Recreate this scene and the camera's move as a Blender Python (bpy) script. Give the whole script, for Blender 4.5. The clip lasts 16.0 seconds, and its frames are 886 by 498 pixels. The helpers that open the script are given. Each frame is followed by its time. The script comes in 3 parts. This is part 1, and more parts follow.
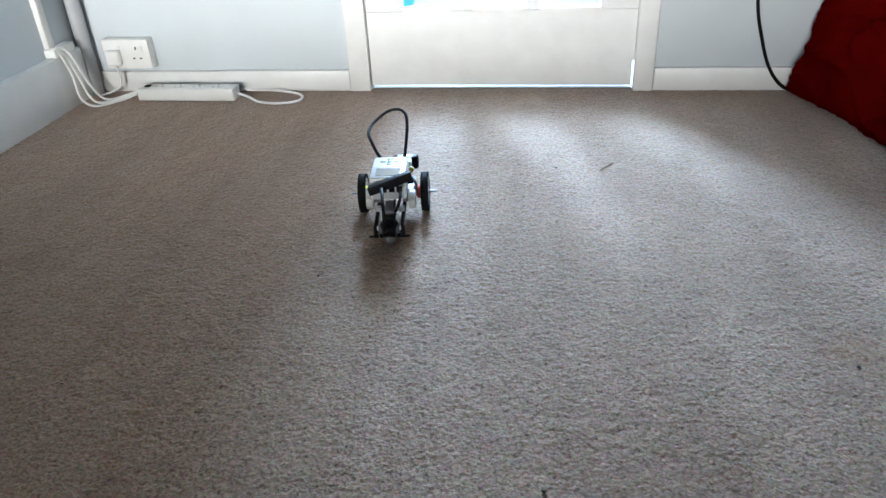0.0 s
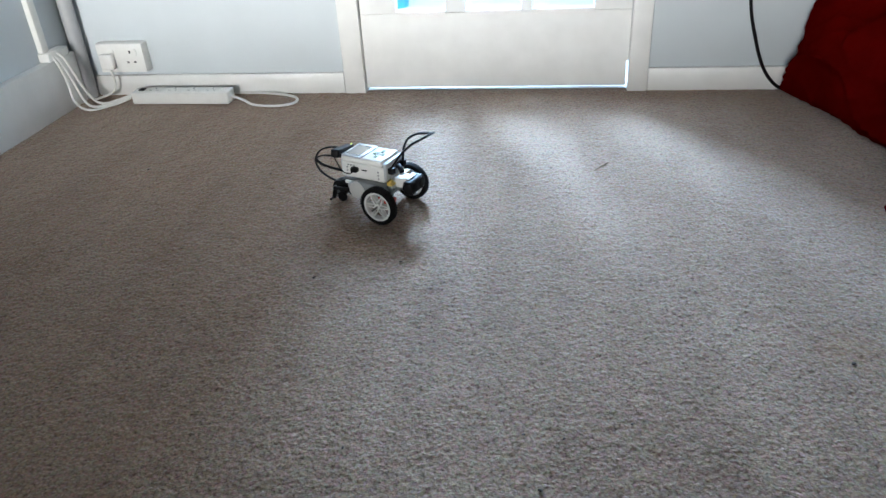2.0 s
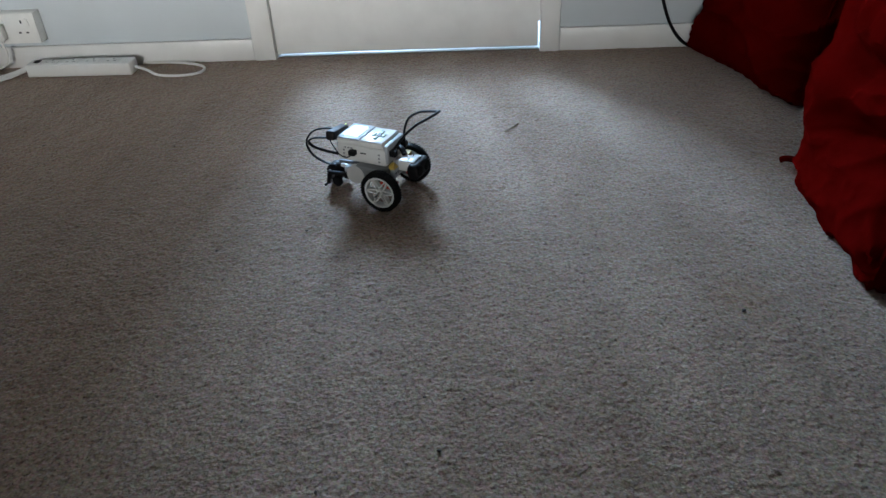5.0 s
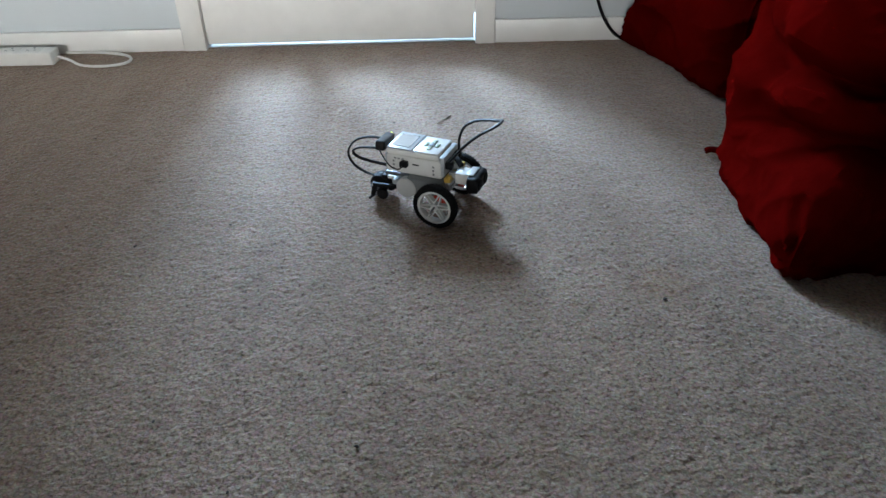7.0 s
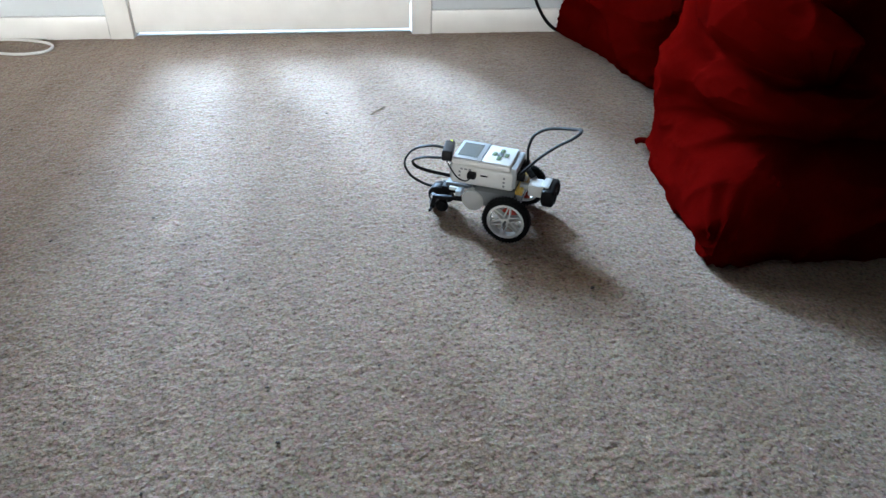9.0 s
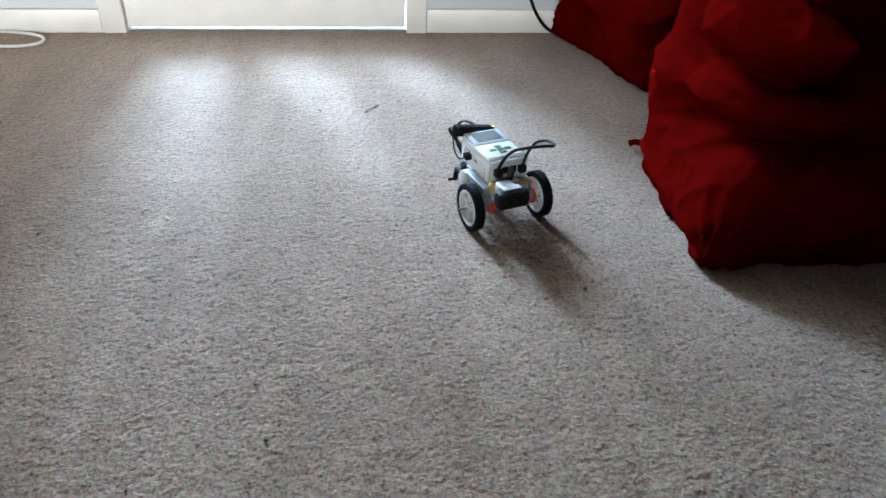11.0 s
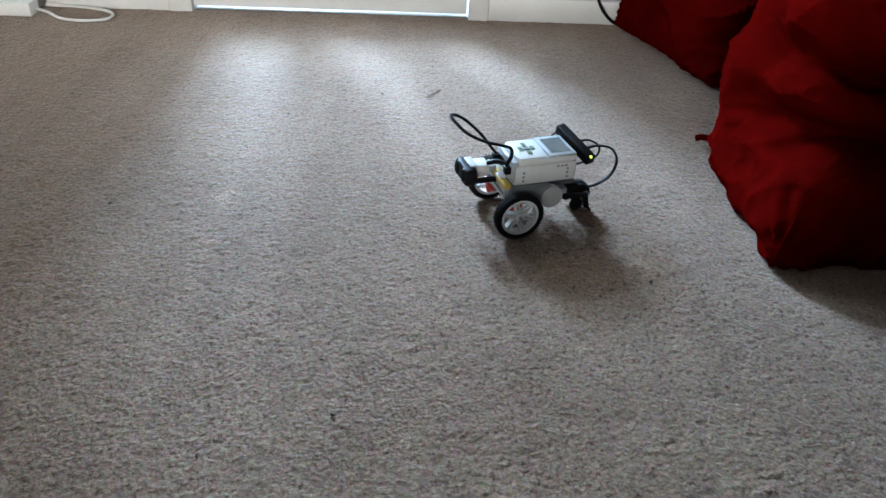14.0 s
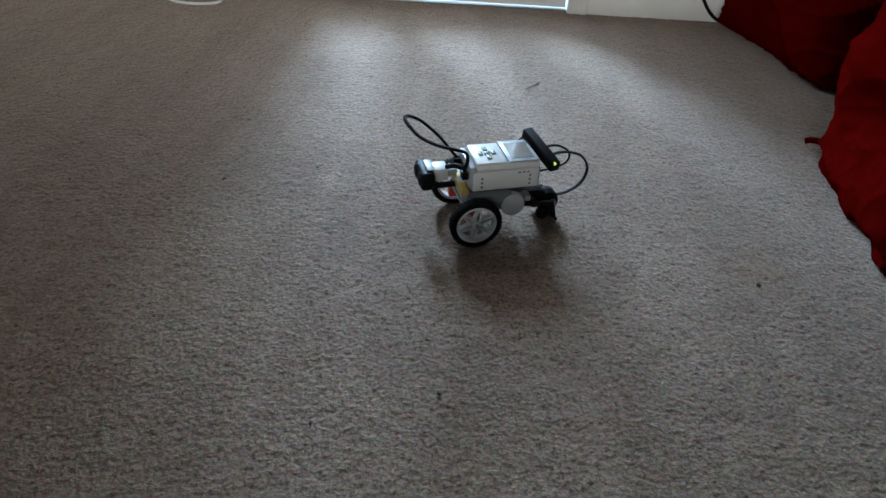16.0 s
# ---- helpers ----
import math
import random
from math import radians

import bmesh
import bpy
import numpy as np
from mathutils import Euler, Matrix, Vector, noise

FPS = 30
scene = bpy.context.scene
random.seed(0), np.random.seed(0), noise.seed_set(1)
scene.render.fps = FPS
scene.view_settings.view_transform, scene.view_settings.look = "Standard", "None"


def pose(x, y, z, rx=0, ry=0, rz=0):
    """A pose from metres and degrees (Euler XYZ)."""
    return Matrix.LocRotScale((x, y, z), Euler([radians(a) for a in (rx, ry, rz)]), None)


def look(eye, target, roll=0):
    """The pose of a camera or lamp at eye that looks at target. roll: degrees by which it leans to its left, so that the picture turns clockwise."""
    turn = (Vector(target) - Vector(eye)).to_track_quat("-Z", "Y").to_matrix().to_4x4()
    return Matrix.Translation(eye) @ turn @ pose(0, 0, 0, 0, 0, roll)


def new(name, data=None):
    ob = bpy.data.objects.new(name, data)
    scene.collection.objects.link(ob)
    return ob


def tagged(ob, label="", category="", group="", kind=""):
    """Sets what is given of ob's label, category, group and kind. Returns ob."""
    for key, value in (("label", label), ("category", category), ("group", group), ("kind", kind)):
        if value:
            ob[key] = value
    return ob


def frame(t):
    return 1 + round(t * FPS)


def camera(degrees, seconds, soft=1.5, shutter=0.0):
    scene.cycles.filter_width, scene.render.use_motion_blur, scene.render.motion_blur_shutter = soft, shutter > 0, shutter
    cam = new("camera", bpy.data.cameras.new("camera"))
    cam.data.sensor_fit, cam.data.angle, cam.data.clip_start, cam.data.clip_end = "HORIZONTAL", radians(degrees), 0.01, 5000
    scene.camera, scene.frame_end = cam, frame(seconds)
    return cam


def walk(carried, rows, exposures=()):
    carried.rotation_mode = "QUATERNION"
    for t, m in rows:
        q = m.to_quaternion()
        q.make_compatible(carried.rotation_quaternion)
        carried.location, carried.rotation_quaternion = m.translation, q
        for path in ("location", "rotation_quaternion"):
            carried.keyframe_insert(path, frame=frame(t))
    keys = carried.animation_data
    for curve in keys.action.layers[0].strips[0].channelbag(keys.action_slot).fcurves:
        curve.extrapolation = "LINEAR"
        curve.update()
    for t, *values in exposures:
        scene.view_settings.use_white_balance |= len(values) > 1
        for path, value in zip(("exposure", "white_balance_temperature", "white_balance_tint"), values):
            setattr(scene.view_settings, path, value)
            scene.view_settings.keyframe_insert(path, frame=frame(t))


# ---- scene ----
cam = camera(62.6, 16.0)
EXPOSURES = [(0, -0.68, 6050, 9), (1.5, -0.75, 6050, 9), (3.0, -1.10, 6050, 9), (5, -1.64, 6100, 9), (7.4, -0.97, 6200, 9), (9, -0.43, 6200, 9), (12.5, -0.42, 6250, 9), (14.5, -0.92, 6250, 9), (16, -1.42, 6250, 8)]


PATH = [
    (0, (0.509, -2.087, 0.696), (0.249, -0.386, -0.325), -2.9),
    (0.5, (0.51, -2.088, 0.694), (0.251, -0.391, -0.333), -2.9),
    (1, (0.512, -2.089, 0.693), (0.255, -0.391, -0.333), -2.8),
    (1.5, (0.512, -2.088, 0.696), (0.258, -0.383, -0.318), -3.1),
    (2, (0.512, -2.088, 0.693), (0.26, -0.383, -0.322), -3.2),
    (2.5, (0.512, -2.087, 0.692), (0.27, -0.384, -0.327), -3.1),
    (3, (0.515, -2.084, 0.689), (0.276, -0.389, -0.344), -3.5),
    (3.5, (0.52, -2.085, 0.688), (0.291, -0.391, -0.349), -3.6),
    (4, (0.537, -2.082, 0.688), (0.359, -0.399, -0.378), -3.1),
    (4.5, (0.555, -2.082, 0.685), (0.411, -0.4, -0.388), -3.3),
    (5, (0.574, -2.078, 0.681), (0.479, -0.408, -0.415), -2.9),
    (7.3, (0.619, -2.066, 0.667), (0.673, -0.405, -0.445), -0.6),
    (7.5, (0.619, -2.064, 0.665), (0.689, -0.399, -0.441), -0.2),
    (8, (0.627, -2.064, 0.662), (0.721, -0.402, -0.446), 0.3),
    (8.5, (0.638, -2.062, 0.664), (0.767, -0.398, -0.438), 1.0),
    (9, (0.651, -2.064, 0.66), (0.819, -0.42, -0.467), 0.9),
    (11.5, (0.65, -2.06, 0.652), (0.842, -0.414, -0.468), 2.2),
    (12, (0.65, -2.06, 0.652), (0.842, -0.412, -0.464), 2.0),
    (12.5, (0.639, -2.059, 0.648), (0.813, -0.411, -0.472), 2.3),
    (13, (0.641, -2.059, 0.646), (0.81, -0.406, -0.468), 2.0),
    (13.5, (0.632, -2.059, 0.644), (0.789, -0.409, -0.476), 2.1),
    (14, (0.607, -2.061, 0.638), (0.701, -0.422, -0.504), 2.9),
    (14.5, (0.58, -2.068, 0.636), (0.603, -0.421, -0.5), 2.8),
    (15, (0.565, -2.07, 0.632), (0.549, -0.444, -0.532), 2.9),
    (15.5, (0.557, -2.074, 0.635), (0.481, -0.454, -0.536), 2.0),
    (16, (0.551, -2.077, 0.635), (0.468, -0.452, -0.528), 2.5),
]
walk(cam, [(t, look(eye, target, roll)) for t, eye, target, roll in PATH], EXPOSURES)

# ---- world and light ----
world = bpy.data.worlds.new("sky")
world.use_nodes = True
scene.world = world
_n, _l = world.node_tree.nodes, world.node_tree.links
sky = _n.new("ShaderNodeTexSky")
sky.sky_type, sky.sun_disc = "NISHITA", False
sky.sun_elevation, sky.sun_rotation = radians(47), radians(-18)
_l.new(sky.outputs[0], _n["Background"].inputs[0])
_n["Background"].inputs[1].default_value = 0.15

# soft bright daylight that falls in through the glazed door
sun = new("sun", bpy.data.lights.new("sun", "SUN"))
sun.data.energy, sun.data.angle, sun.data.color = 0.55, radians(27), (0.76, 0.89, 1.0)
sun.matrix_world = look((-0.95, 3.0, 3.4), (0, 0, 0))
# the bright strip of open sky between the walls outside the door
strip = new("sky_strip", bpy.data.lights.new("sky_strip", "AREA"))
strip.data.shape, strip.data.size, strip.data.size_y = "RECTANGLE", 0.34, 0.62
strip.data.energy, strip.data.color = 310.0, (0.49, 0.76, 1.10)
strip.matrix_world = look((-0.01, 1.20, 1.30), (0.43, -0.7, 0.0))
# the sky's light in the glazed opening
day = new("door_daylight", bpy.data.lights.new("door_daylight", "AREA"))
day.data.shape, day.data.size, day.data.size_y = "RECTANGLE", 0.60, 1.60
day.data.energy, day.data.color = 18.0, (0.82, 0.91, 1.0)
day.matrix_world = look((0.38, 0.12, 1.05), (0.45, -2.0, 0.45))
# fill lamp in an unseen window added to the wall opposite the door
back = new("window_fill", bpy.data.lights.new("window_fill", "AREA"))
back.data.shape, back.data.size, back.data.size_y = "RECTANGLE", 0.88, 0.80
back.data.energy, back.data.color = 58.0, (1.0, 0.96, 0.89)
# narrow beam keeps the fill off the floor near the window
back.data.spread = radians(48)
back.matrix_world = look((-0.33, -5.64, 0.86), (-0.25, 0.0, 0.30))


# ---- materials ----
def mat(name, color, rough=0.5, metal=0.0, vary=0.12, scale=30.0, bump=0.0, bscale=200.0, coat=0.0, detail=6.0, sheen=0.0):
    m = bpy.data.materials.new(name)
    m.use_nodes = True
    n, l = m.node_tree.nodes, m.node_tree.links
    b = n["Principled BSDF"]
    b.inputs["Roughness"].default_value, b.inputs["Metallic"].default_value = rough, metal
    b.inputs["Coat Weight"].default_value = coat
    b.inputs["Sheen Weight"].default_value = sheen
    tc = n.new("ShaderNodeTexCoord")
    big = n.new("ShaderNodeTexNoise")
    big.inputs["Scale"].default_value, big.inputs["Detail"].default_value = scale, detail
    ramp = n.new("ShaderNodeValToRGB")
    lo = [c * (1 - vary) for c in color]
    hi = [min(1, c * (1 + vary)) for c in color]
    ramp.color_ramp.elements[0].position, ramp.color_ramp.elements[1].position = 0.3, 0.7
    ramp.color_ramp.elements[0].color, ramp.color_ramp.elements[1].color = (*lo, 1), (*hi, 1)
    l.new(tc.outputs["Object"], big.inputs["Vector"])
    l.new(big.outputs[0], ramp.inputs[0])
    l.new(ramp.outputs[0], b.inputs["Base Color"])
    if bump:
        fine = n.new("ShaderNodeTexNoise")
        fine.inputs["Scale"].default_value, fine.inputs["Detail"].default_value = bscale, 4
        bp = n.new("ShaderNodeBump")
        bp.inputs["Strength"].default_value, bp.inputs["Distance"].default_value = bump, 0.002
        l.new(tc.outputs["Object"], fine.inputs["Vector"])
        l.new(fine.outputs[0], bp.inputs["Height"])
        l.new(bp.outputs[0], b.inputs["Normal"])
    return m


def carpet_material():
    m = bpy.data.materials.new("carpet_pile")
    m.use_nodes = True
    n, l = m.node_tree.nodes, m.node_tree.links
    b = n["Principled BSDF"]
    b.inputs["Roughness"].default_value = 0.8
    b.inputs["Sheen Weight"].default_value, b.inputs["Sheen Roughness"].default_value = 0.35, 0.4
    tc = n.new("ShaderNodeTexCoord")

    def noise_tex(scale, detail):
        t = n.new("ShaderNodeTexNoise")
        t.inputs["Scale"].default_value, t.inputs["Detail"].default_value = scale, detail
        l.new(tc.outputs["Object"], t.inputs["Vector"])
        return t

    def ramp_of(src, a, b_, c0, c1):
        r = n.new("ShaderNodeValToRGB")
        r.color_ramp.elements[0].position, r.color_ramp.elements[1].position = a, b_
        r.color_ramp.elements[0].color, r.color_ramp.elements[1].color = (*c0, 1), (*c1, 1)
        l.new(src, r.inputs[0])
        return r

    def mult(a, c):
        x = n.new("ShaderNodeMix")
        x.data_type, x.blend_type = "RGBA", "MULTIPLY"
        x.inputs[0].default_value = 1.0
        l.new(a, x.inputs[6])
        l.new(c, x.inputs[7])
        return x.outputs[2]

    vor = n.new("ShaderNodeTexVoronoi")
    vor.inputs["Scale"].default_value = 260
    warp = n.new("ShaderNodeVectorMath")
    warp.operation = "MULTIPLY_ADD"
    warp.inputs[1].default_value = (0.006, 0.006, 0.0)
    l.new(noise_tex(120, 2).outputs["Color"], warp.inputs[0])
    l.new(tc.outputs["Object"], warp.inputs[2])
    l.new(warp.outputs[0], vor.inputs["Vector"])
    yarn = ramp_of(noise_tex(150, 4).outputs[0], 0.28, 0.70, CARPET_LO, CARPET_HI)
    # shade in the gaps between tufts, put into the colour
    tuft_shade = ramp_of(vor.outputs["Distance"], 0.45, 0.95, (1.03, 1.03, 1.03), (0.52, 0.49, 0.47))
    tone = n.new("ShaderNodeMix")
    tone.data_type, tone.blend_type = "RGBA", "SOFT_LIGHT"
    tone.inputs[0].default_value = 0.16
    l.new(mult(yarn.outputs[0], tuft_shade.outputs[0]), tone.inputs[6])
    l.new(vor.outputs["Color"], tone.inputs[7])
    blotch = ramp_of(noise_tex(22, 5).outputs[0], 0.3, 0.7, (0.93, 0.92, 0.91), (1.04, 1.04, 1.04))
    tread = ramp_of(noise_tex(3.2, 4).outputs[0], 0.35, 0.68, (0.88, 0.86, 0.84), (1.05, 1.05, 1.05))
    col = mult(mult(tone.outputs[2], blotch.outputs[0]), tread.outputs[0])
    fleck = ramp_of(noise_tex(165, 2).outputs[0], 0.60, 0.71, (1, 1, 1), (0.50, 0.45, 0.42))
    col = mult(col, fleck.outputs[0])
    # faint tracks left by a vacuum cleaner
    tm = n.new("ShaderNodeMapping")
    tm.inputs["Scale"].default_value = (14.0, 0.8, 1.0)
    tm.inputs["Rotation"].default_value = (0, 0, radians(6))
    l.new(tc.outputs["Object"], tm.inputs["Vector"])
    tk = n.new("ShaderNodeTexNoise")
    tk.inputs["Scale"].default_value, tk.inputs["Detail"].default_value = 1.0, 2
    l.new(tm.outputs[0], tk.inputs["Vector"])
    col = mult(col, ramp_of(tk.outputs[0], 0.32, 0.6, (0.90, 0.88, 0.86), (1.03, 1.03, 1.03)).outputs[0])
    # pale worn marks and the robot's shade painted in brown, each with own shape
    for (x, y, r, c) in ((0.297, -0.999, 0.034, (1.28, 1.30, 1.32)), (0.971, -1.190, 0.070, (0.93, 0.86, 0.76)), (-0.147, -1.320, 0.022, (1.25, 1.25, 1.25))):
        mp = n.new("ShaderNodeMapping")
        mp.inputs["Location"].default_value = (-x, -y, 0)
        l.new(tc.outputs["Object"], mp.inputs["Vector"])
        ad = n.new("ShaderNodeVectorMath")
        ad.operation = "MULTIPLY_ADD"
        ad.inputs[1].default_value = (0.05, 0.05, 0)
        wob = noise_tex(30, 3)
        l.new(wob.outputs["Color"], ad.inputs[0])
        l.new(mp.outputs[0], ad.inputs[2])
        flat = n.new("ShaderNodeVectorMath")
        flat.operation = "MULTIPLY_ADD"
        flat.inputs[1].default_value, flat.inputs[2].default_value = (1, 1, 0), (-0.025, -0.025, 0)
        l.new(ad.outputs[0], flat.inputs[0])
        ln = n.new("ShaderNodeVectorMath")
        ln.operation = "LENGTH"
        l.new(flat.outputs[0], ln.inputs[0])
        r_ = ramp_of(ln.outputs["Value"], 0.3 * r, r, c, (1, 1, 1))
        col = mult(col, r_.outputs[0])
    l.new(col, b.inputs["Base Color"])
    bp = n.new("ShaderNodeBump")
    bp.inputs["Strength"].default_value, bp.inputs["Distance"].default_value = 0.6, 0.004
    l.new(noise_tex(190, 3).outputs[0], bp.inputs["Height"])
    l.new(bp.outputs[0], b.inputs["Normal"])
    return m


CARPET_LO, CARPET_HI = (0.236, 0.153, 0.101), (0.330, 0.228, 0.156)
CARPET = carpet_material()
WALL_BLUE = mat("grey_blue_wall_paint", (0.57, 0.615, 0.64), 0.75, vary=0.03, scale=6, bump=0.12, bscale=220)
WHITE_GLOSS = mat("white_gloss_paint", (0.80, 0.80, 0.78), 0.35, vary=0.04, scale=14, bump=0.1, bscale=60)
# unseen walls and ceiling get dark colours to cut the bounced light
WALL_DARK = mat("dark_unseen_wall", (0.13, 0.10, 0.08), 0.8, vary=0.06, scale=5, bump=0.1, bscale=200)
CEIL = mat("ceiling_paint", (0.38, 0.38, 0.37), 0.9, vary=0.03, scale=5)
PLASTIC_W = mat("white_plastic", (0.80, 0.80, 0.77), 0.32, vary=0.03, scale=40)
PVC_CABLE = mat("white_pvc_cable", (0.78, 0.77, 0.74), 0.45, vary=0.05, scale=40)
PIPE_GREY = mat("grey_painted_trunking", (0.42, 0.43, 0.44), 0.5, vary=0.06, scale=30)
BRICK_W = mat("ivory_white_abs", (0.74, 0.74, 0.71), 0.32, vary=0.03, scale=60, coat=0.35)
MOTOR_W = mat("pale_grey_abs", (0.53, 0.53, 0.51), 0.35, vary=0.04, scale=60)
MOTOR_G = mat("mid_grey_abs", (0.19, 0.20, 0.205), 0.4, vary=0.06, scale=60)
BRICK_G = mat("light_grey_abs", (0.40, 0.42, 0.43), 0.35, vary=0.05, scale=60)
MID_G = mat("dark_grey_abs", (0.13, 0.14, 0.15), 0.4, vary=0.08, scale=60)
BLACK_P = mat("black_plastic", (0.007, 0.007, 0.008), 0.45, vary=0.2, scale=80)
BLACK_P.node_tree.nodes["Principled BSDF"].inputs["Specular IOR Level"].default_value = 0.10
RUBBER = mat("black_rubber", (0.008, 0.008, 0.008), 0.7, vary=0.25, scale=90, bump=0.2, bscale=400)
SCREEN = mat("lcd_glass", (0.10, 0.12, 0.12), 0.10, vary=0.05, scale=60, coat=0.8)
GREEN_B = mat("green_grey_button", (0.14, 0.21, 0.11), 0.35, vary=0.1, scale=80)
YELLOW = mat("yellow_abs", (0.55, 0.37, 0.07), 0.35, vary=0.06, scale=60)
RED_P = mat("orange_red_abs", (0.62, 0.06, 0.03), 0.35, vary=0.08, scale=60)
STEEL = mat("steel_pin", (0.30, 0.30, 0.30), 0.4, 1.0, vary=0.05)
# for the black shape added behind the red bag
FILLER_BLACK = mat("filler_black", (0.007, 0.006, 0.006), 0.85, vary=0.2, scale=9, bump=0.35, bscale=900)
BAG_RED = mat("red_cotton_twill", (0.064, 0.0010, 0.0007), 0.95, vary=0.18, scale=11, bump=0.4, bscale=60)
DARK_CRUMB = mat("dark_crumb", (0.05, 0.035, 0.025), 0.8, vary=0.3, scale=200)
STRAW = mat("dry_straw", (0.16, 0.11, 0.06), 0.7, vary=0.2, scale=200)
PAVING = mat("pale_paving", (0.45, 0.44, 0.42), 0.85, vary=0.12, scale=6, bump=0.4, bscale=80)
LED = mat("lit_yellow_led", (0.7, 0.8, 0.1), 0.3, vary=0.02)
LED.node_tree.nodes["Principled BSDF"].inputs["Emission Color"].default_value = (0.8, 1.0, 0.12, 1)
LED.node_tree.nodes["Principled BSDF"].inputs["Emission Strength"].default_value = 2.5
for _m, _v in ((RUBBER, 0.06), (BAG_RED, 0.0), (FILLER_BLACK, 0.0), (CARPET, 0.1)):
    _m.node_tree.nodes["Principled BSDF"].inputs["Specular IOR Level"].default_value = _v
GLASS = bpy.data.materials.new("window_glass")
GLASS.use_nodes = True
_g = GLASS.node_tree.nodes["Principled BSDF"]
_g.inputs["Transmission Weight"].default_value, _g.inputs["Roughness"].default_value = 1.0, 0.02
_g.inputs["Base Color"].default_value, _g.inputs["IOR"].default_value = (0.95, 0.98, 0.98, 1), 1.45


# ---- mesh helpers ----
def link(name, bm, material, parent=None, label="", smooth=True):
    me = bpy.data.meshes.new(name)
    bmesh.ops.recalc_face_normals(bm, faces=bm.faces)
    bm.to_mesh(me)
    bm.free()
    for p in me.polygons:
        p.use_smooth = smooth
    if smooth:
        me.set_sharp_from_angle(angle=radians(38))
    me.materials.append(material)
    ob = new(name, me)
    if parent:
        ob.parent = parent
    if label:
        tagged(ob, label=label)
    return ob


def part(name, bm, material, parent, label=""):
    return link(name, bm, material, parent, label)


def add_box(bm, x0, x1, y0, y1, z0, z1, bev=0.0, seg=2, m=None):
    r = bmesh.ops.create_cube(bm, size=1)
    vs = r["verts"]
    bmesh.ops.scale(bm, vec=(x1 - x0, y1 - y0, z1 - z0), verts=vs)
    bmesh.ops.translate(bm, vec=((x0 + x1) / 2, (y0 + y1) / 2, (z0 + z1) / 2), verts=vs)
    if bev:
        es = list({e for v in vs for e in v.link_edges})
        out = bmesh.ops.bevel(bm, geom=es, offset=bev, segments=seg, profile=0.5, affect="EDGES")
        vs = list({v for v in out["verts"]} | {v for v in vs if v.is_valid})
    if m is not None:
        bmesh.ops.transform(bm, matrix=m, verts=[v for v in vs if v.is_valid])
    return vs


def box(*a, **k):
    bm = bmesh.new()
    add_box(bm, *a, **k)
    return bm


def add_cyl(bm, r, depth, m, seg=24, r2=None, bev=0.0):
    out = bmesh.ops.create_cone(bm, cap_ends=True, segments=seg, radius1=r, radius2=r if r2 is None else r2, depth=depth)
    vs = out["verts"]
    if bev:
        es = [e for e in {e for v in vs for e in v.link_edges} if len(e.link_faces) == 2 and e.calc_face_angle(0) > 0.8]
        o2 = bmesh.ops.bevel(bm, geom=es, offset=bev, segments=2, profile=0.5, affect="EDGES")
        vs = list(set(o2["verts"]) | {v for v in vs if v.is_valid})
    bmesh.ops.transform(bm, matrix=m, verts=vs)
    return vs


def spline(pts, per=10):
    p = [Vector(q) for q in pts]
    p = [p[0] * 2 - p[1]] + p + [p[-1] * 2 - p[-2]]
    out = []
    for i in range(1, len(p) - 2):
        for k in range(per):
            t = k / per
            a, b, c, d = p[i - 1], p[i], p[i + 1], p[i + 2]
            out.append(0.5 * ((2 * b) + (c - a) * t + (2 * a - 5 * b + 4 * c - d) * t * t + (3 * b - a - 3 * c + d) * t ** 3))
    out.append(p[-2])
    return out


def tube(pts, r, wide=1.0, per=10, seg=8, bm=None):
    """A bent cable; wide makes it a flat ribbon."""
    bm = bm or bmesh.new()
    path = spline(pts, per)
    rings = []
    side = Vector((0, 1, 0))
    for i, q in enumerate(path):
        d = (path[min(i + 1, len(path) - 1)] - path[max(i - 1, 0)]).normalized()
        s = side - d * side.dot(d)
        if s.length < 0.05:
            s = d.orthogonal()
        s.normalize()
        side = s
        u = d.cross(s)
        rings.append([bm.verts.new(q + s * (math.cos(2 * math.pi * k / seg) * r * wide) + u * (math.sin(2 * math.pi * k / seg) * r)) for k in range(seg)])
    for a, b in zip(rings, rings[1:]):
        for k in range(seg):
            bm.faces.new((a[k], a[(k + 1) % seg], b[(k + 1) % seg], b[k]))
    bm.faces.new(rings[0])
    bm.faces.new(rings[-1])
    return bm


def lathe(profile, m, seg=40):
    """A closed profile of (radius, height) turned round z."""
    bm = bmesh.new()
    rings = [[bm.verts.new((r * math.cos(2 * math.pi * k / seg), r * math.sin(2 * math.pi * k / seg), z)) for k in range(seg)] for r, z in profile]
    for i in range(len(rings)):
        a, b = rings[i], rings[(i + 1) % len(rings)]
        for k in range(seg):
            bm.faces.new((a[k], a[(k + 1) % seg], b[(k + 1) % seg], b[k]))
    bmesh.ops.transform(bm, matrix=m, verts=bm.verts)
    return bm


def structure(name, bm, material, label, category):
    return tagged(link(name, bm, material), label, category, kind="structure")


# ---- room ----
X0, X1, Y1, CH = -0.90, 4.00, -5.60, 2.40


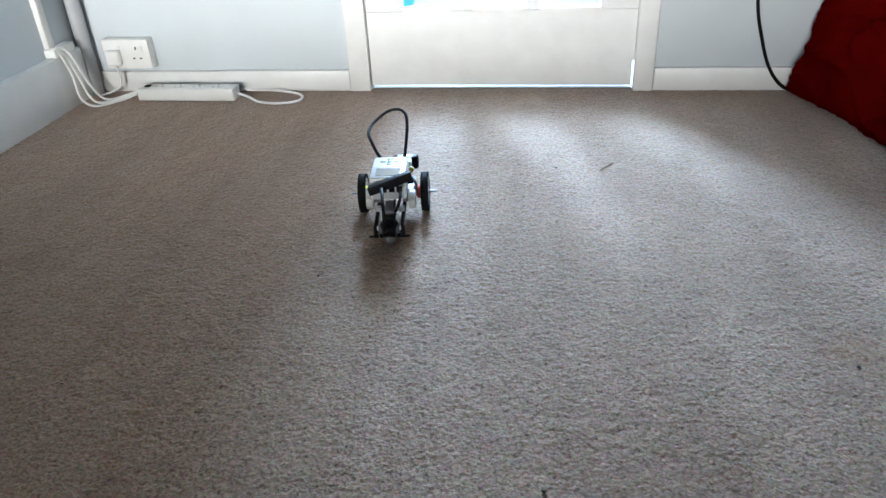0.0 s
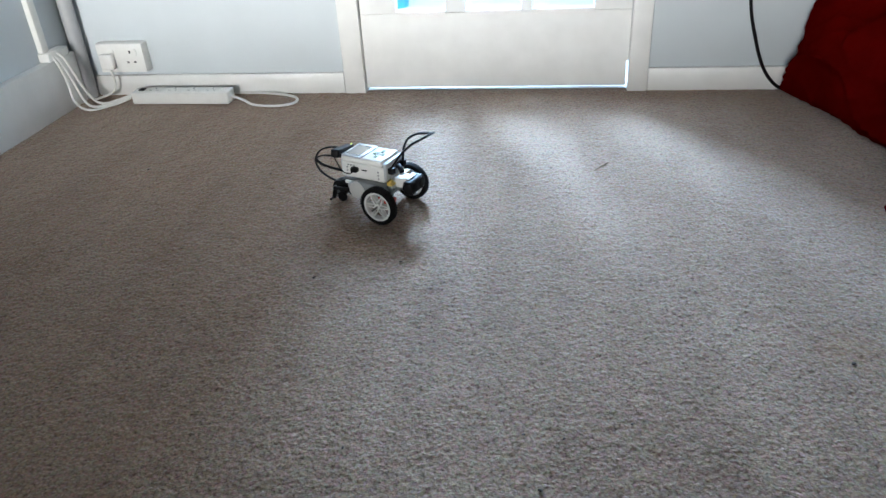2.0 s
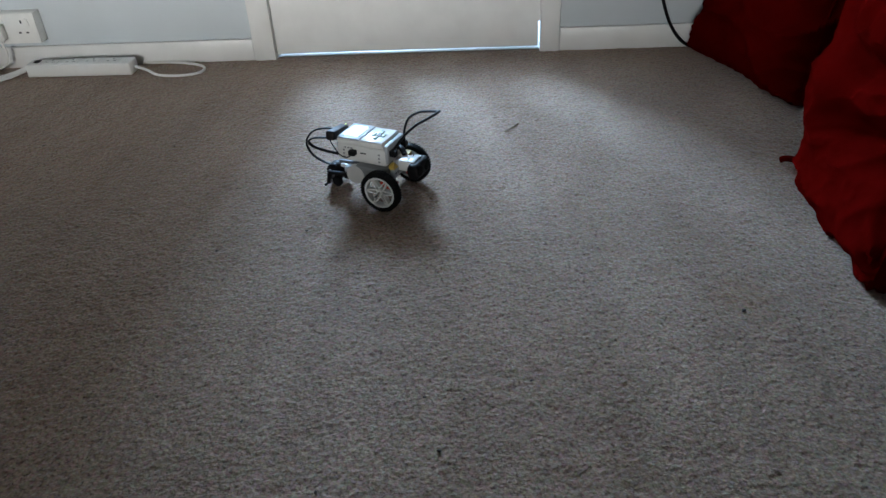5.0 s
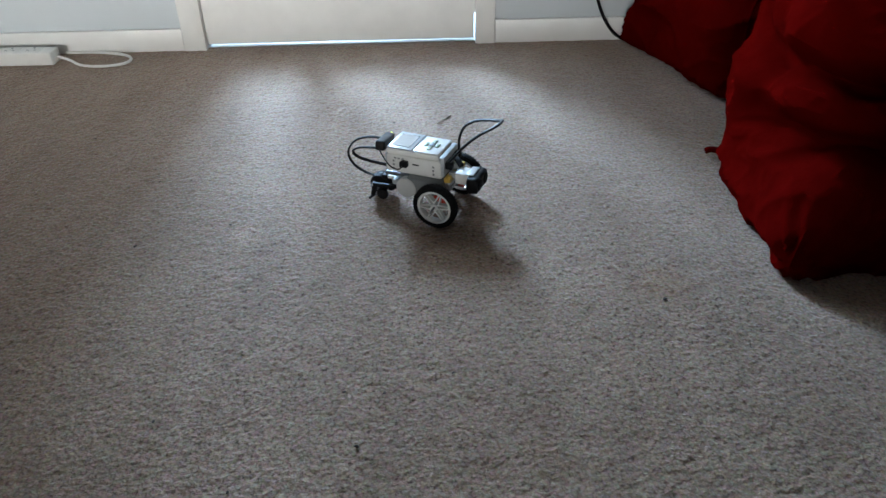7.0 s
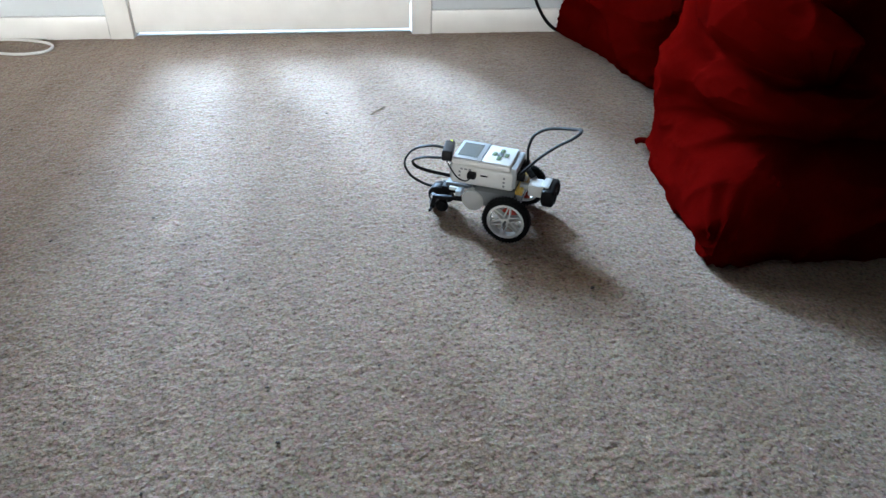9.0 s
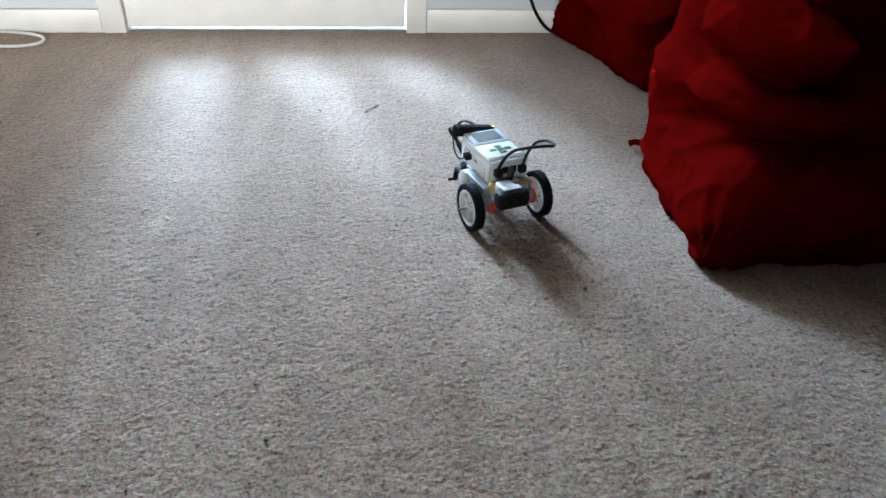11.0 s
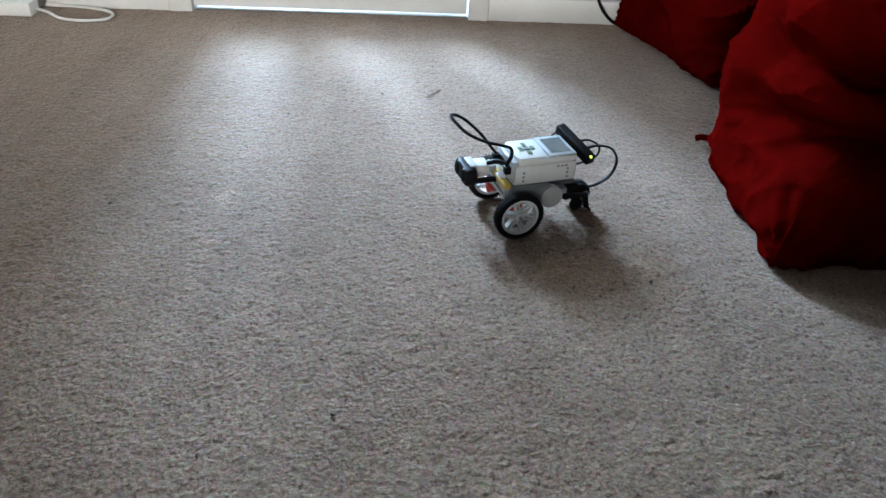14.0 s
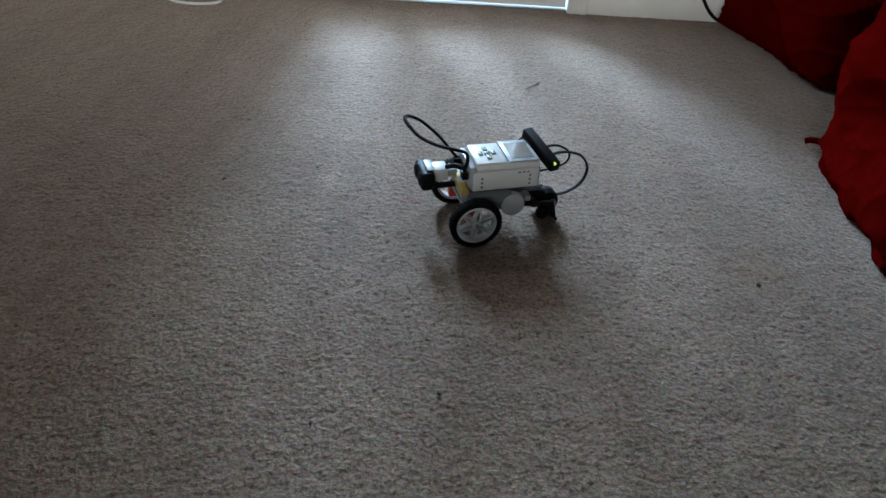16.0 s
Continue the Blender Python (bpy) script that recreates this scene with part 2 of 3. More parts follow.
def carpet_floor():
    nx, ny = 1000, 640
    xs, ys = np.linspace(X0, 1.9, nx), np.linspace(-1.75, 0.012, ny)
    rng = np.random.default_rng(3)

    def smooth(a, k):
        for _ in range(k):
            a = (a + np.roll(a, 1, 0) + np.roll(a, -1, 0) + np.roll(a, 1, 1) + np.roll(a, -1, 1)) / 5
        return a / a.std()

    h = 0.00045 * smooth(rng.standard_normal((ny, nx)), 1) + 0.00012 * smooth(rng.standard_normal((ny, nx)), 5) + 0.0003 * smooth(rng.standard_normal((ny, nx)), 40)
    h = np.minimum(h - 0.0012, 0.0002)
    h[0, :] = h[-1, :] = h[:, 0] = h[:, -1] = -0.002
    gx, gy = np.meshgrid(xs, ys)
    jit = 0.0007
    co = np.stack([gx + rng.uniform(-jit, jit, gx.shape), gy + rng.uniform(-jit, jit, gx.shape), h], -1).reshape(-1, 3)
    co.reshape(ny, nx, 3)[0, :, 1], co.reshape(ny, nx, 3)[:, -1, 0] = -1.75, 1.9
    i = (np.arange(ny - 1)[:, None] * nx + np.arange(nx - 1)[None]).ravel()
    quads = np.stack([i, i + 1, i + 1 + nx, i + nx], -1)
    base = len(co)
    rest = [(X0, Y1, -0.002), (X1, Y1, -0.002), (X1, -1.75, -0.002), (X0, -1.75, -0.002), (1.9, -1.75, -0.002), (X1, 0.012, -0.002), (1.9, 0.012, -0.002)]
    me = bpy.data.meshes.new("floor")
    me.from_pydata(np.vstack([co, rest]), [], [*quads.tolist(), [base, base + 1, base + 2, base + 4, base + 3], [base + 4, base + 2, base + 5, base + 6]])
    me.polygons.foreach_set("use_smooth", np.ones(len(me.polygons), bool))
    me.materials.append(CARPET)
    return tagged(new("floor", me), "beige brown short-pile fitted carpet, worn and speckled", "carpet", kind="structure")


carpet_floor()
bm = bmesh.new()
add_box(bm, X0 - 0.12, -0.045, 0.0, 0.12, -0.05, CH)
add_box(bm, 0.807, X1 + 0.12, 0.0, 0.12, -0.05, CH)
add_box(bm, -0.045, 0.807, 0.0, 0.12, 2.04, CH)
structure("wall_north", bm, WALL_BLUE, "pale grey-blue painted wall with the glazed door", "wall")
structure("wall_west", box(X0 - 0.12, X0, Y1, -0.0005, -0.05, CH), WALL_BLUE, "pale grey-blue painted side wall", "wall")
structure("wall_east", box(X1, X1 + 0.12, Y1, -0.0005, -0.05, CH), WALL_DARK, "unseen wall, dark brown to cut bounced light", "wall")
# unseen wall, added to keep the fill lamp off the bean bags
structure("wall_bag_shade", box(1.015, 1.135, Y1, -1.84, -0.05, CH), WALL_DARK, "unseen brown wall added to shade the bean bags", "wall")
# unseen low wall, added to block fill light from the near carpet
structure("wall_floor_shade", box(X0 + 0.033, 1.0145, -2.66, -2.56, -0.05, 0.42), WALL_DARK, "unseen low brown wall added to shade the near carpet", "wall")
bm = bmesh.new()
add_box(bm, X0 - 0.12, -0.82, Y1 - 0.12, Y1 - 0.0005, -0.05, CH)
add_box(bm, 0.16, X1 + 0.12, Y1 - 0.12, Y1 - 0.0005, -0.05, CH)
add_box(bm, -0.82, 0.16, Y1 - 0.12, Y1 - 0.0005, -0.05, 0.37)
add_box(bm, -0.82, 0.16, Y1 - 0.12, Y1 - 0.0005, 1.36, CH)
structure("wall_south", bm, WALL_DARK, "unseen dark brown wall with the added window", "wall")
# unseen window, added to hold the fill lamp
win = tagged(new("window_unseen"), "unseen white framed window added round the fill lamp", "window", kind="structure")
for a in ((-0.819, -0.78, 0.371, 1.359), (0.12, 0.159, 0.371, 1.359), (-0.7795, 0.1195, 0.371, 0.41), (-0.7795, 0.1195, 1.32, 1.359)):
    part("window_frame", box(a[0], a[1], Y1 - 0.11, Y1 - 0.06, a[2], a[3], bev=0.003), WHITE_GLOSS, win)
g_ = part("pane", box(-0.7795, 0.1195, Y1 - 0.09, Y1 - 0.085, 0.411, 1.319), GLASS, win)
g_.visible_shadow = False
structure("ceiling", box(X0 - 0.12, X1 + 0.12, Y1 - 0.12, 0.12, CH + 0.0005, CH + 0.1), CEIL, "unseen ceiling, grey to cut bounced light", "ceiling")


def skirting(name, x0, x1, y0, y1, h, label):
    structure(name, box(x0, x1, y0, y1, -0.003, h, bev=0.004), WHITE_GLOSS, label, "skirting board")


skirting("baseboard_1", -0.855, -0.063, -0.016, -0.0005, 0.060, "low white gloss skirting board below the grey wall")
skirting("baseboard_2", 0.818, X1, -0.016, -0.0005, 0.063, "low white gloss skirting board beside the door")
skirting("baseboard_3", X0 + 0.0005, -0.868, Y1, -0.135, 0.150, "tall white painted skirting board on the side wall")

structure("trim_corner", box(X0 + 0.0005, -0.869, -0.1345, -0.058, -0.003, 0.150, bev=0.003), WHITE_GLOSS, "white painted corner board behind the hanging flexes", "trim board")

# ground outside the door
structure("ground", box(-6, 7, 0.125, 30, -0.25, -0.06), PAVING, "pale sunlit paving outside the door", "paving")


TUB_BLUE = mat("sky_blue_plastic", (0.10, 0.42, 0.55), 0.4, vary=0.05, scale=20)
tub = tagged(link("plastic_tub", lathe([(0.055, -0.06), (0.060, 0.02), (0.066, 0.20), (0.062, 0.20), (0.054, -0.05), (0.001, -0.05), (0.001, -0.06)], pose(0, 0, 0), 32), TUB_BLUE), "sky-blue plastic tub on the paving outside", "tub")
tub.location = (-0.16, 1.42, 0.0)


def door_frame():
    for name, x0, x1 in (("trim_1", -0.062, 0.0), ("trim_2", 0.762, 0.817)):
        bm = bmesh.new()
        add_box(bm, x0, x1, -0.020, -0.0008, -0.003, 2.09, bev=0.004)
        add_box(bm, x0 + 0.018 if x0 < 0 else x0, x1 if x0 < 0 else x1 - 0.016, 0.0, 0.118, 0.080 if x0 > 0 else -0.003, 2.038)
        if x0 > 0:
            add_box(bm, x0 + 0.005, x1 - 0.016, 0.0, 0.118, -0.003, 0.0798)
        structure(name, bm, WHITE_GLOSS, "white gloss door architrave and jamb", "door frame")
    structure("trim_3", box(-0.062, 0.817, -0.020, -0.0008, 2.0905, 2.15, bev=0.004), WHITE_GLOSS, "white gloss architrave over the door", "door frame")
    structure("threshold", box(0.0, 0.762, 0.02, 0.118, -0.05, -0.002, bev=0.002), WHITE_GLOSS, "worn pale door threshold", "threshold")


door_frame()


def glazed_door():
    d = tagged(new("door_1"), "white painted door with tall glazed panes and a plain lower panel", "door", kind="structure")
    y0, y1, zb, zt = 0.004, 0.044, 0.009, 2.03
    gz0, gz1 = 0.222, 1.90
    bars = [(0.275, 0.056), (0.475, 0.030)]
    bm = bmesh.new()
    add_box(bm, 0.0006, 0.7614, y0, y1, 0.080, gz0)
    add_box(bm, 0.0006, 0.7580, y0, y1, zb, 0.0802)
    part("bottom_panel", bm, WHITE_GLOSS, d)
    part("stile", box(0.0006, 0.105, y0, y1, gz0 + 0.0005, gz1, bev=0.002), WHITE_GLOSS, d)
    part("stile", box(0.660, 0.7614, y0, y1, gz0 + 0.0005, gz1, bev=0.002), WHITE_GLOSS, d)
    part("top_rail", box(0.0006, 0.7614, y0, y1, gz1 + 0.0005, zt, bev=0.002), WHITE_GLOSS, d)
    for x, w in bars:
        part("glazing_bar", box(x - w / 2, x + w / 2, y0 + 0.004, y1 - 0.004, gz0 + 0.0005, gz1 - 0.0005, bev=0.003), WHITE_GLOSS, d)
    edges = [0.105, 0.247, 0.303, 0.460, 0.490, 0.660]
    for i in range(3):
        a, b = edges[2 * i], edges[2 * i + 1]
        g = part("pane", box(a, b, 0.022, 0.026, gz0 + 0.001, gz1 - 0.001), GLASS, d)
        g.visible_shadow = False
        bm = bmesh.new()
        add_box(bm, a, b, y0 - 0.004, y0 + 0.016, gz0 - 0.006, gz0 + 0.008, bev=0.002)
        part("bead", bm, WHITE_GLOSS, d)


glazed_door()


# ---- sockets, trunking and cables ----
def wall_socket():
    s = tagged(new("wall_socket"), "white double mains socket on a surface box on the wall", "socket")
    s.location = (-0.738, 0, 0.120)
    back = part("back_box", box(-0.074, 0.074, -0.030, -0.0005, -0.044, 0.044, bev=0.003), PLASTIC_W, s)
    part("faceplate", box(-0.0735, 0.0735, -0.038, -0.0302, -0.0435, 0.0435, bev=0.003), PLASTIC_W, s)
    for x in (-0.036, 0.036):
        part("switch", box(x + 0.008, x + 0.018, -0.041, -0.0382, 0.006, 0.026, bev=0.001), PLASTIC_W, s)
    for dx, dz, w, h in ((0.036, 0.018, 0.004, 0.009), (0.025, -0.012, 0.007, 0.004), (0.047, -0.012, 0.007, 0.004)):
        part("socket_hole", box(dx - w / 2 - 0.004, dx + w / 2 - 0.004, -0.0388, -0.0381, dz - h / 2, dz + h / 2), BLACK_P, s)
    p = tagged(new("mains_plug"), "white mains plug pushed into the double socket", "plug")
    p.location = (-0.775, -0.038, 0.118)
    part("plug_body", box(-0.022, 0.020, -0.024, -0.0005, -0.028, 0.018, bev=0.006, seg=3), PLASTIC_W, p)
    part("flex", tube([(0, -0.012, -0.029), (0.004, -0.012, -0.07), (-0.01, -0.022, -0.098), (-0.06, -0.04, -0.113)], 0.0035), PVC_CABLE, p)


wall_socket()

bm = bmesh.new()
add_cyl(bm, 0.021, CH, pose(-0.872, -0.030, CH / 2 - 0.001), seg=28)
tagged(link("heating_pipe", bm, PIPE_GREY), "grey painted upright pipe in the room corner", "pipe")
t_ = tagged(new("cable_trunking"), "white plastic cable trunking on the side wall", "trunking")
part("trunking", box(X0 + 0.0005, X0 + 0.018, -0.178, -0.150, 0.175, CH, bev=0.002), PLASTIC_W, t_)
part("end_cap", box(X0 + 0.0005, X0 + 0.034, -0.185, -0.085, 0.1505, 0.1745, bev=0.003), PLASTIC_W, t_)


def corner_cables():
    sets = [
        [(-0.878, -0.170, 0.175), (-0.862, -0.165, 0.150), (-0.850, -0.160, 0.09), (-0.840, -0.168, 0.03), (-0.800, -0.172, 0.006), (-0.745, -0.125, 0.006), (-0.705, -0.095, 0.016)],
        [(-0.878, -0.160, 0.175), (-0.860, -0.150, 0.145), (-0.845, -0.140, 0.08), (-0.825, -0.145, 0.025), (-0.790, -0.152, 0.009), (-0.745, -0.110, 0.010), (-0.705, -0.088, 0.020)],
        [(-0.878, -0.150, 0.175), (-0.856, -0.135, 0.150), (-0.838, -0.120, 0.07), (-0.815, -0.115, 0.02), (-0.780, -0.120, 0.008), (-0.740, -0.095, 0.012), (-0.705, -0.082, 0.022)]]
    for s in sets:
        tagged(link("white_cable", tube(s, 0.0036), PVC_CABLE), "white round flex hanging from the trunking to the floor", "cable", "flexes in the corner")


corner_cables()


def power_strip():
    s = tagged(new("extension_lead"), "white four-way extension lead on the carpet by the skirting", "extension lead")
    s.matrix_world = pose(-0.543, -0.086, 0, 0, 0, -1)
    L, D, H = 0.152, 0.026, 0.036
    part("casing", box(-L, L, -D, D, 0.0, H, bev=0.004, seg=3), PLASTIC_W, s)
    part("rocker_switch", box(-L + 0.018, -L + 0.034, -0.010, 0.010, H + 0.0003, H + 0.003, bev=0.001), BLACK_P, s, "small dark rocker switch")
    for i in range(4):
        cx = -0.085 + i * 0.060
        part("outlet", box(cx - 0.023, cx + 0.023, -0.020, 0.020, H + 0.0002, H + 0.0018, bev=0.0008), PLASTIC_W, s)
        for dx, dy, w, h in ((0, 0.010, 0.004, 0.008), (-0.010, -0.008, 0.007, 0.003), (0.010, -0.008, 0.007, 0.003)):
            part("outlet_hole", box(cx + dx - w / 2, cx + dx + w / 2, dy - h / 2, dy + h / 2, H + 0.0019, H + 0.0023), MID_G, s)
    part("flex", tube([(L - 0.002, 0.006, 0.015), (0.185, 0.000, 0.006), (0.235, -0.040, 0.004), (0.300, -0.050, 0.004), (0.347, -0.030, 0.004), (0.350, 0.010, 0.004), (0.315, 0.042, 0.004), (0.240, 0.062, 0.005), (0.150, 0.064, 0.005)], 0.0038), PVC_CABLE, s)


power_strip()
tagged(link("black_cable", tube([(1.045, -0.006, 0.75), (1.050, -0.006, 0.50), (1.064, -0.007, 0.26), (1.092, -0.019, 0.14), (1.128, -0.022, 0.055), (1.175, -0.030, 0.008), (1.24, -0.05, 0.006)], 0.0045), BLACK_P), "thin black cable hanging down the wall beside the bean bag", "cable")


# ---- bean bags ----
def near_line(v, a, b):
    a, b = Vector(a), Vector(b)
    t = max(0.0, min(1.0, (v - a).dot(b - a) / (b - a).length_squared))
    return (v - (a + (b - a) * t)).length


def bean_bag(center, half, height, turn, label, seed, material, power=3.2, bulge=0.0, wall_y=9.0, taper=2.7, corner=125):
    """A slumped fabric bag: flat on the floor, soft creased sides and a stitched corner seam."""
    nu = 200
    prof = [(0.0, 0.02), (0.0, 0.45), (0.0, 0.80), (0.0, 0.92), (0.012, 0.965)]
    for j in range(1, 74):
        k = 0.012 + 0.988 * (j / 73)
        prof.append((k, max(0.012, (1 - k ** taper) ** 0.5 * (1 - bulge + bulge * math.sin(math.pi * min(1, k + 0.22)) ** 0.8))))
    bm = bmesh.new()
    rot = Matrix.Rotation(radians(turn), 3, "Z")
    rows = []
    for k, w in prof:
        ring = []
        for i in range(nu):
            th = 2 * math.pi * i / nu
            c, s = math.cos(th), math.sin(th)
            p = 2 + (power - 2) * (1 - k)
            rad = (abs(c) ** p + abs(s) ** p) ** (-1 / p)
            v = Vector((half[0] * rad * c * w, half[1] * rad * s * w, k * height))
            out = Vector((c, s, 0.6 * k)).normalized()
            e = min(1.0, w * 2.5)
            big = noise.noise(v * 4.0 + Vector((seed, seed * 2.3, 0))) * 0.030
            warp = noise.noise(v * 3.0 + Vector((0, seed, seed))) * 0.10
            ridge = 1 - abs(noise.noise(Vector(((v.x + warp) * 4.2 + seed, (v.y - warp) * 4.2, (v.z + warp) * 5 + seed)))) * 2
            small = 1 - abs(noise.noise(Vector((th * 7 + seed, v.z * 9 + warp * 12, seed)))) * 2
            wrinkle = 1 - abs(noise.noise(Vector(((v.x + warp) * 13, (v.y + v.z * 0.6) * 11 + seed, (v.z - warp) * 15)))) * 2
            gather = abs(math.sin(th * 17 + 4 * noise.noise(v * 9))) * 0.008 * max(0.0, 1 - k * 9)
            v += out * (big + 0.034 * ridge ** 3 + 0.003 * small ** 3 + 0.007 * wrinkle ** 3 - gather) * e * (1 if k > 0 else 0.6)
            q = rot @ v
            q.y = min(q.y, wall_y - center[1] - 0.004 * (1 + noise.noise(v * 8)))
            q.z = max(q.z, 0.0) if k > 0 else 0.0
            ring.append(bm.verts.new(q))
        rows.append(ring)
    for a, b in zip(rows, rows[1:]):
        for i in range(nu):
            bm.faces.new((a[i], a[(i + 1) % nu], b[(i + 1) % nu], b[i]))
    bm.faces.new(rows[0])
    bm.faces.new(rows[-1])
    bag = tagged(new("bean_bag"), label, "bean bag", "bean bags along the wall")
    bag.location = (center[0], center[1], 0.0)
    seam = [(rows[k][corner].co + (rows[k][corner].co - Vector((0, 0, 0.1))).normalized() * 0.001)[:] for k in range(4, len(rows) - 12, 5)]
    part("cover", bm, material, bag)
    part("seam", tube(seam, 0.0028, per=4, seg=6), material, bag, "stitched corner seam")
    return bag


def slumped_bag(center, half_low, half_up, label):
    """A heavy bag whose soft upper part sags back over a wide lower roll, with one pulled-out corner."""
    nu, nv, steps = 300, 170, 130
    th = np.linspace(0, 2 * np.pi, nu, endpoint=False)
    ph = np.linspace(-1.45, 1.54, nv)
    cp = np.cos(ph)[:, None]
    d = np.stack([cp * np.cos(th), cp * np.sin(th), np.repeat(np.sin(ph)[:, None], nu, 1)], -1)
    # lower sack, the roll that sags over it, the upper mass
    forms = [((0.0, 0.0, 0.060), half_low, 3.2), ((-0.065, -0.035, 0.217), (0.188, 0.125, 0.056), 2.3), ((-0.060, 0.100, 0.270), half_up, 2.5), ((-0.085, 0.105, 0.175), (0.183, 0.125, 0.115), 2.3)]
    # the gathered foot corner and the pointed corner that stands out above
    for k in range(6):
        f = k / 5
        forms.append(((-0.17 - 0.078 * f, -0.12 - 0.075 * f, 0.066 - 0.040 * f), (0.088 - 0.060 * f,) * 3, 2.0))
    for k in range(13):
        f = k / 12
        r = 0.058 * (1 - f) ** 0.85 + 0.005
        forms.append(((-0.180 + 0.068 * f, -0.010 - 0.160 * f, 0.318 + 0.012 * f), (r, r, r * 0.85), 2.0))
    o = np.array((-0.02, 0.0, 0.165))
    best = np.zeros((nv, nu))
    prev = None
    for s in range(1, steps + 1):
        t = 0.50 * s / steps
        p = o + d * t
        acc = 0.0
        for c, h, e in forms:
            q = np.abs((p - np.array(c)) / np.array(h))
            acc = acc + np.exp(-np.clip(((q ** e).sum(-1) ** (1 / e) - 1) * min(h), -0.25, 0.4) * 130)
        f = -np.log(acc) / 130
        if prev is not None:
            cross = (prev < 0) & (f >= 0)
            best = np.where(cross, t - 0.50 / steps * f / (f - prev + 1e-9), best)
        prev = f
    folds = [((-0.275, 0.03, 0.185), (-0.245, -0.10, 0.163), 0.020, -0.028), ((-0.245, -0.10, 0.163), (-0.14, -0.17, 0.160), 0.026, -0.056), ((-0.14, -0.17, 0.160), (0.06, -0.19, 0.165), 0.028, -0.056),
             ((-0.225, -0.04, 0.290), (-0.16, -0.10, 0.268), 0.024, -0.046), ((-0.16, -0.10, 0.268), (-0.03, -0.13, 0.272), 0.028, -0.052),
             ((-0.255, -0.085, 0.01), (-0.240, -0.125, 0.11), 0.013, -0.020), ((-0.235, 0.14, 0.33), (-0.225, 0.02, 0.24), 0.018, -0.014), ((-0.20, 0.05, 0.40), (-0.215, -0.02, 0.30), 0.016, -0.012),
             ((-0.20, -0.20, 0.01), (-0.17, -0.19, 0.10), 0.014, -0.014)]
    bm = bmesh.new()
    rows = []
    for a in range(nv):
        ring = []
        for b in range(nu):
            out = Vector(d[a, b])
            v = Vector(o) + out * best[a, b]
            w = noise.noise(v * 5 + Vector((3, 1, 7))) * 0.12
            crease = 1 - abs(noise.noise(Vector(((v.x - v.y) * 5 + w * 9, (v.z + w) * 13, v.y * 3)))) * 2
            soft = noise.noise(v * 6 + Vector((1.7, 4, 2)))
            fine = 1 - abs(noise.noise(Vector(((v.x + w) * 22, (v.y + v.z) * 17, (v.z - w) * 26)))) * 2
            v += out * (0.010 * crease ** 3 + 0.008 * soft + 0.0035 * fine ** 3)
            for p0, p1, r, depth in folds:
                v += out * depth * math.exp(-(near_line(v, p0, p1) / r) ** 2)
            g = v - Vector((-0.235, -0.190, 0.03))
            v += out * 0.009 * math.sin(9 * math.atan2(g.z, g.y - g.x) + 3 * noise.noise(v * 18)) * math.exp(-(g.length / 0.075) ** 2) * min(1.0, g.length / 0.02)
            v.z = max(v.z, 0.0)
            ring.append(bm.verts.new(v))
        rows.append(ring)
    for a, b in zip(rows, rows[1:]):
        for i in range(nu):
            bm.faces.new((a[i], a[(i + 1) % nu], b[(i + 1) % nu], b[i]))
    bm.faces.new(rows[0])
    bm.faces.new(rows[-1])
    bag = tagged(new("bean_bag"), label, "bean bag", "bean bags along the wall")
    bag.location = (center[0], center[1], 0.0)
    part("cover", bm, BAG_RED, bag)
    return bag


near_bag = slumped_bag((1.430, -0.960), (0.268, 0.228, 0.118), (0.170, 0.145, 0.215), "large slumped red cotton bean bag with creased corners")
part("tag", tube([(-0.232, 0.186, 0.018), (-0.248, 0.194, 0.017), (-0.257, 0.198, 0.012)], 0.0065, per=5), BAG_RED, near_bag, "small sewn corner tag")
far_bag = bean_bag((1.585, -0.165), (0.375, 0.265), 0.46, 15, "dark red cotton bean bag pushed against the wall", 5.9, BAG_RED, power=5.0, bulge=0.10, wall_y=-0.018)
# black bag shape, added to fill the dark area at the right
black_filler = bean_bag((2.10, -0.86), (0.38, 0.42), 0.78, -10, "black bag shape added to fill the dark area behind the red one", 8.4, FILLER_BLACK, power=3.0, bulge=0.05)


# ---- the wheeled robot ----
R, TW = 0.0400, 0.0630
robot = tagged(new("toy_robot"), "white and grey toy robot on two spoked wheels with black cables", "robot")


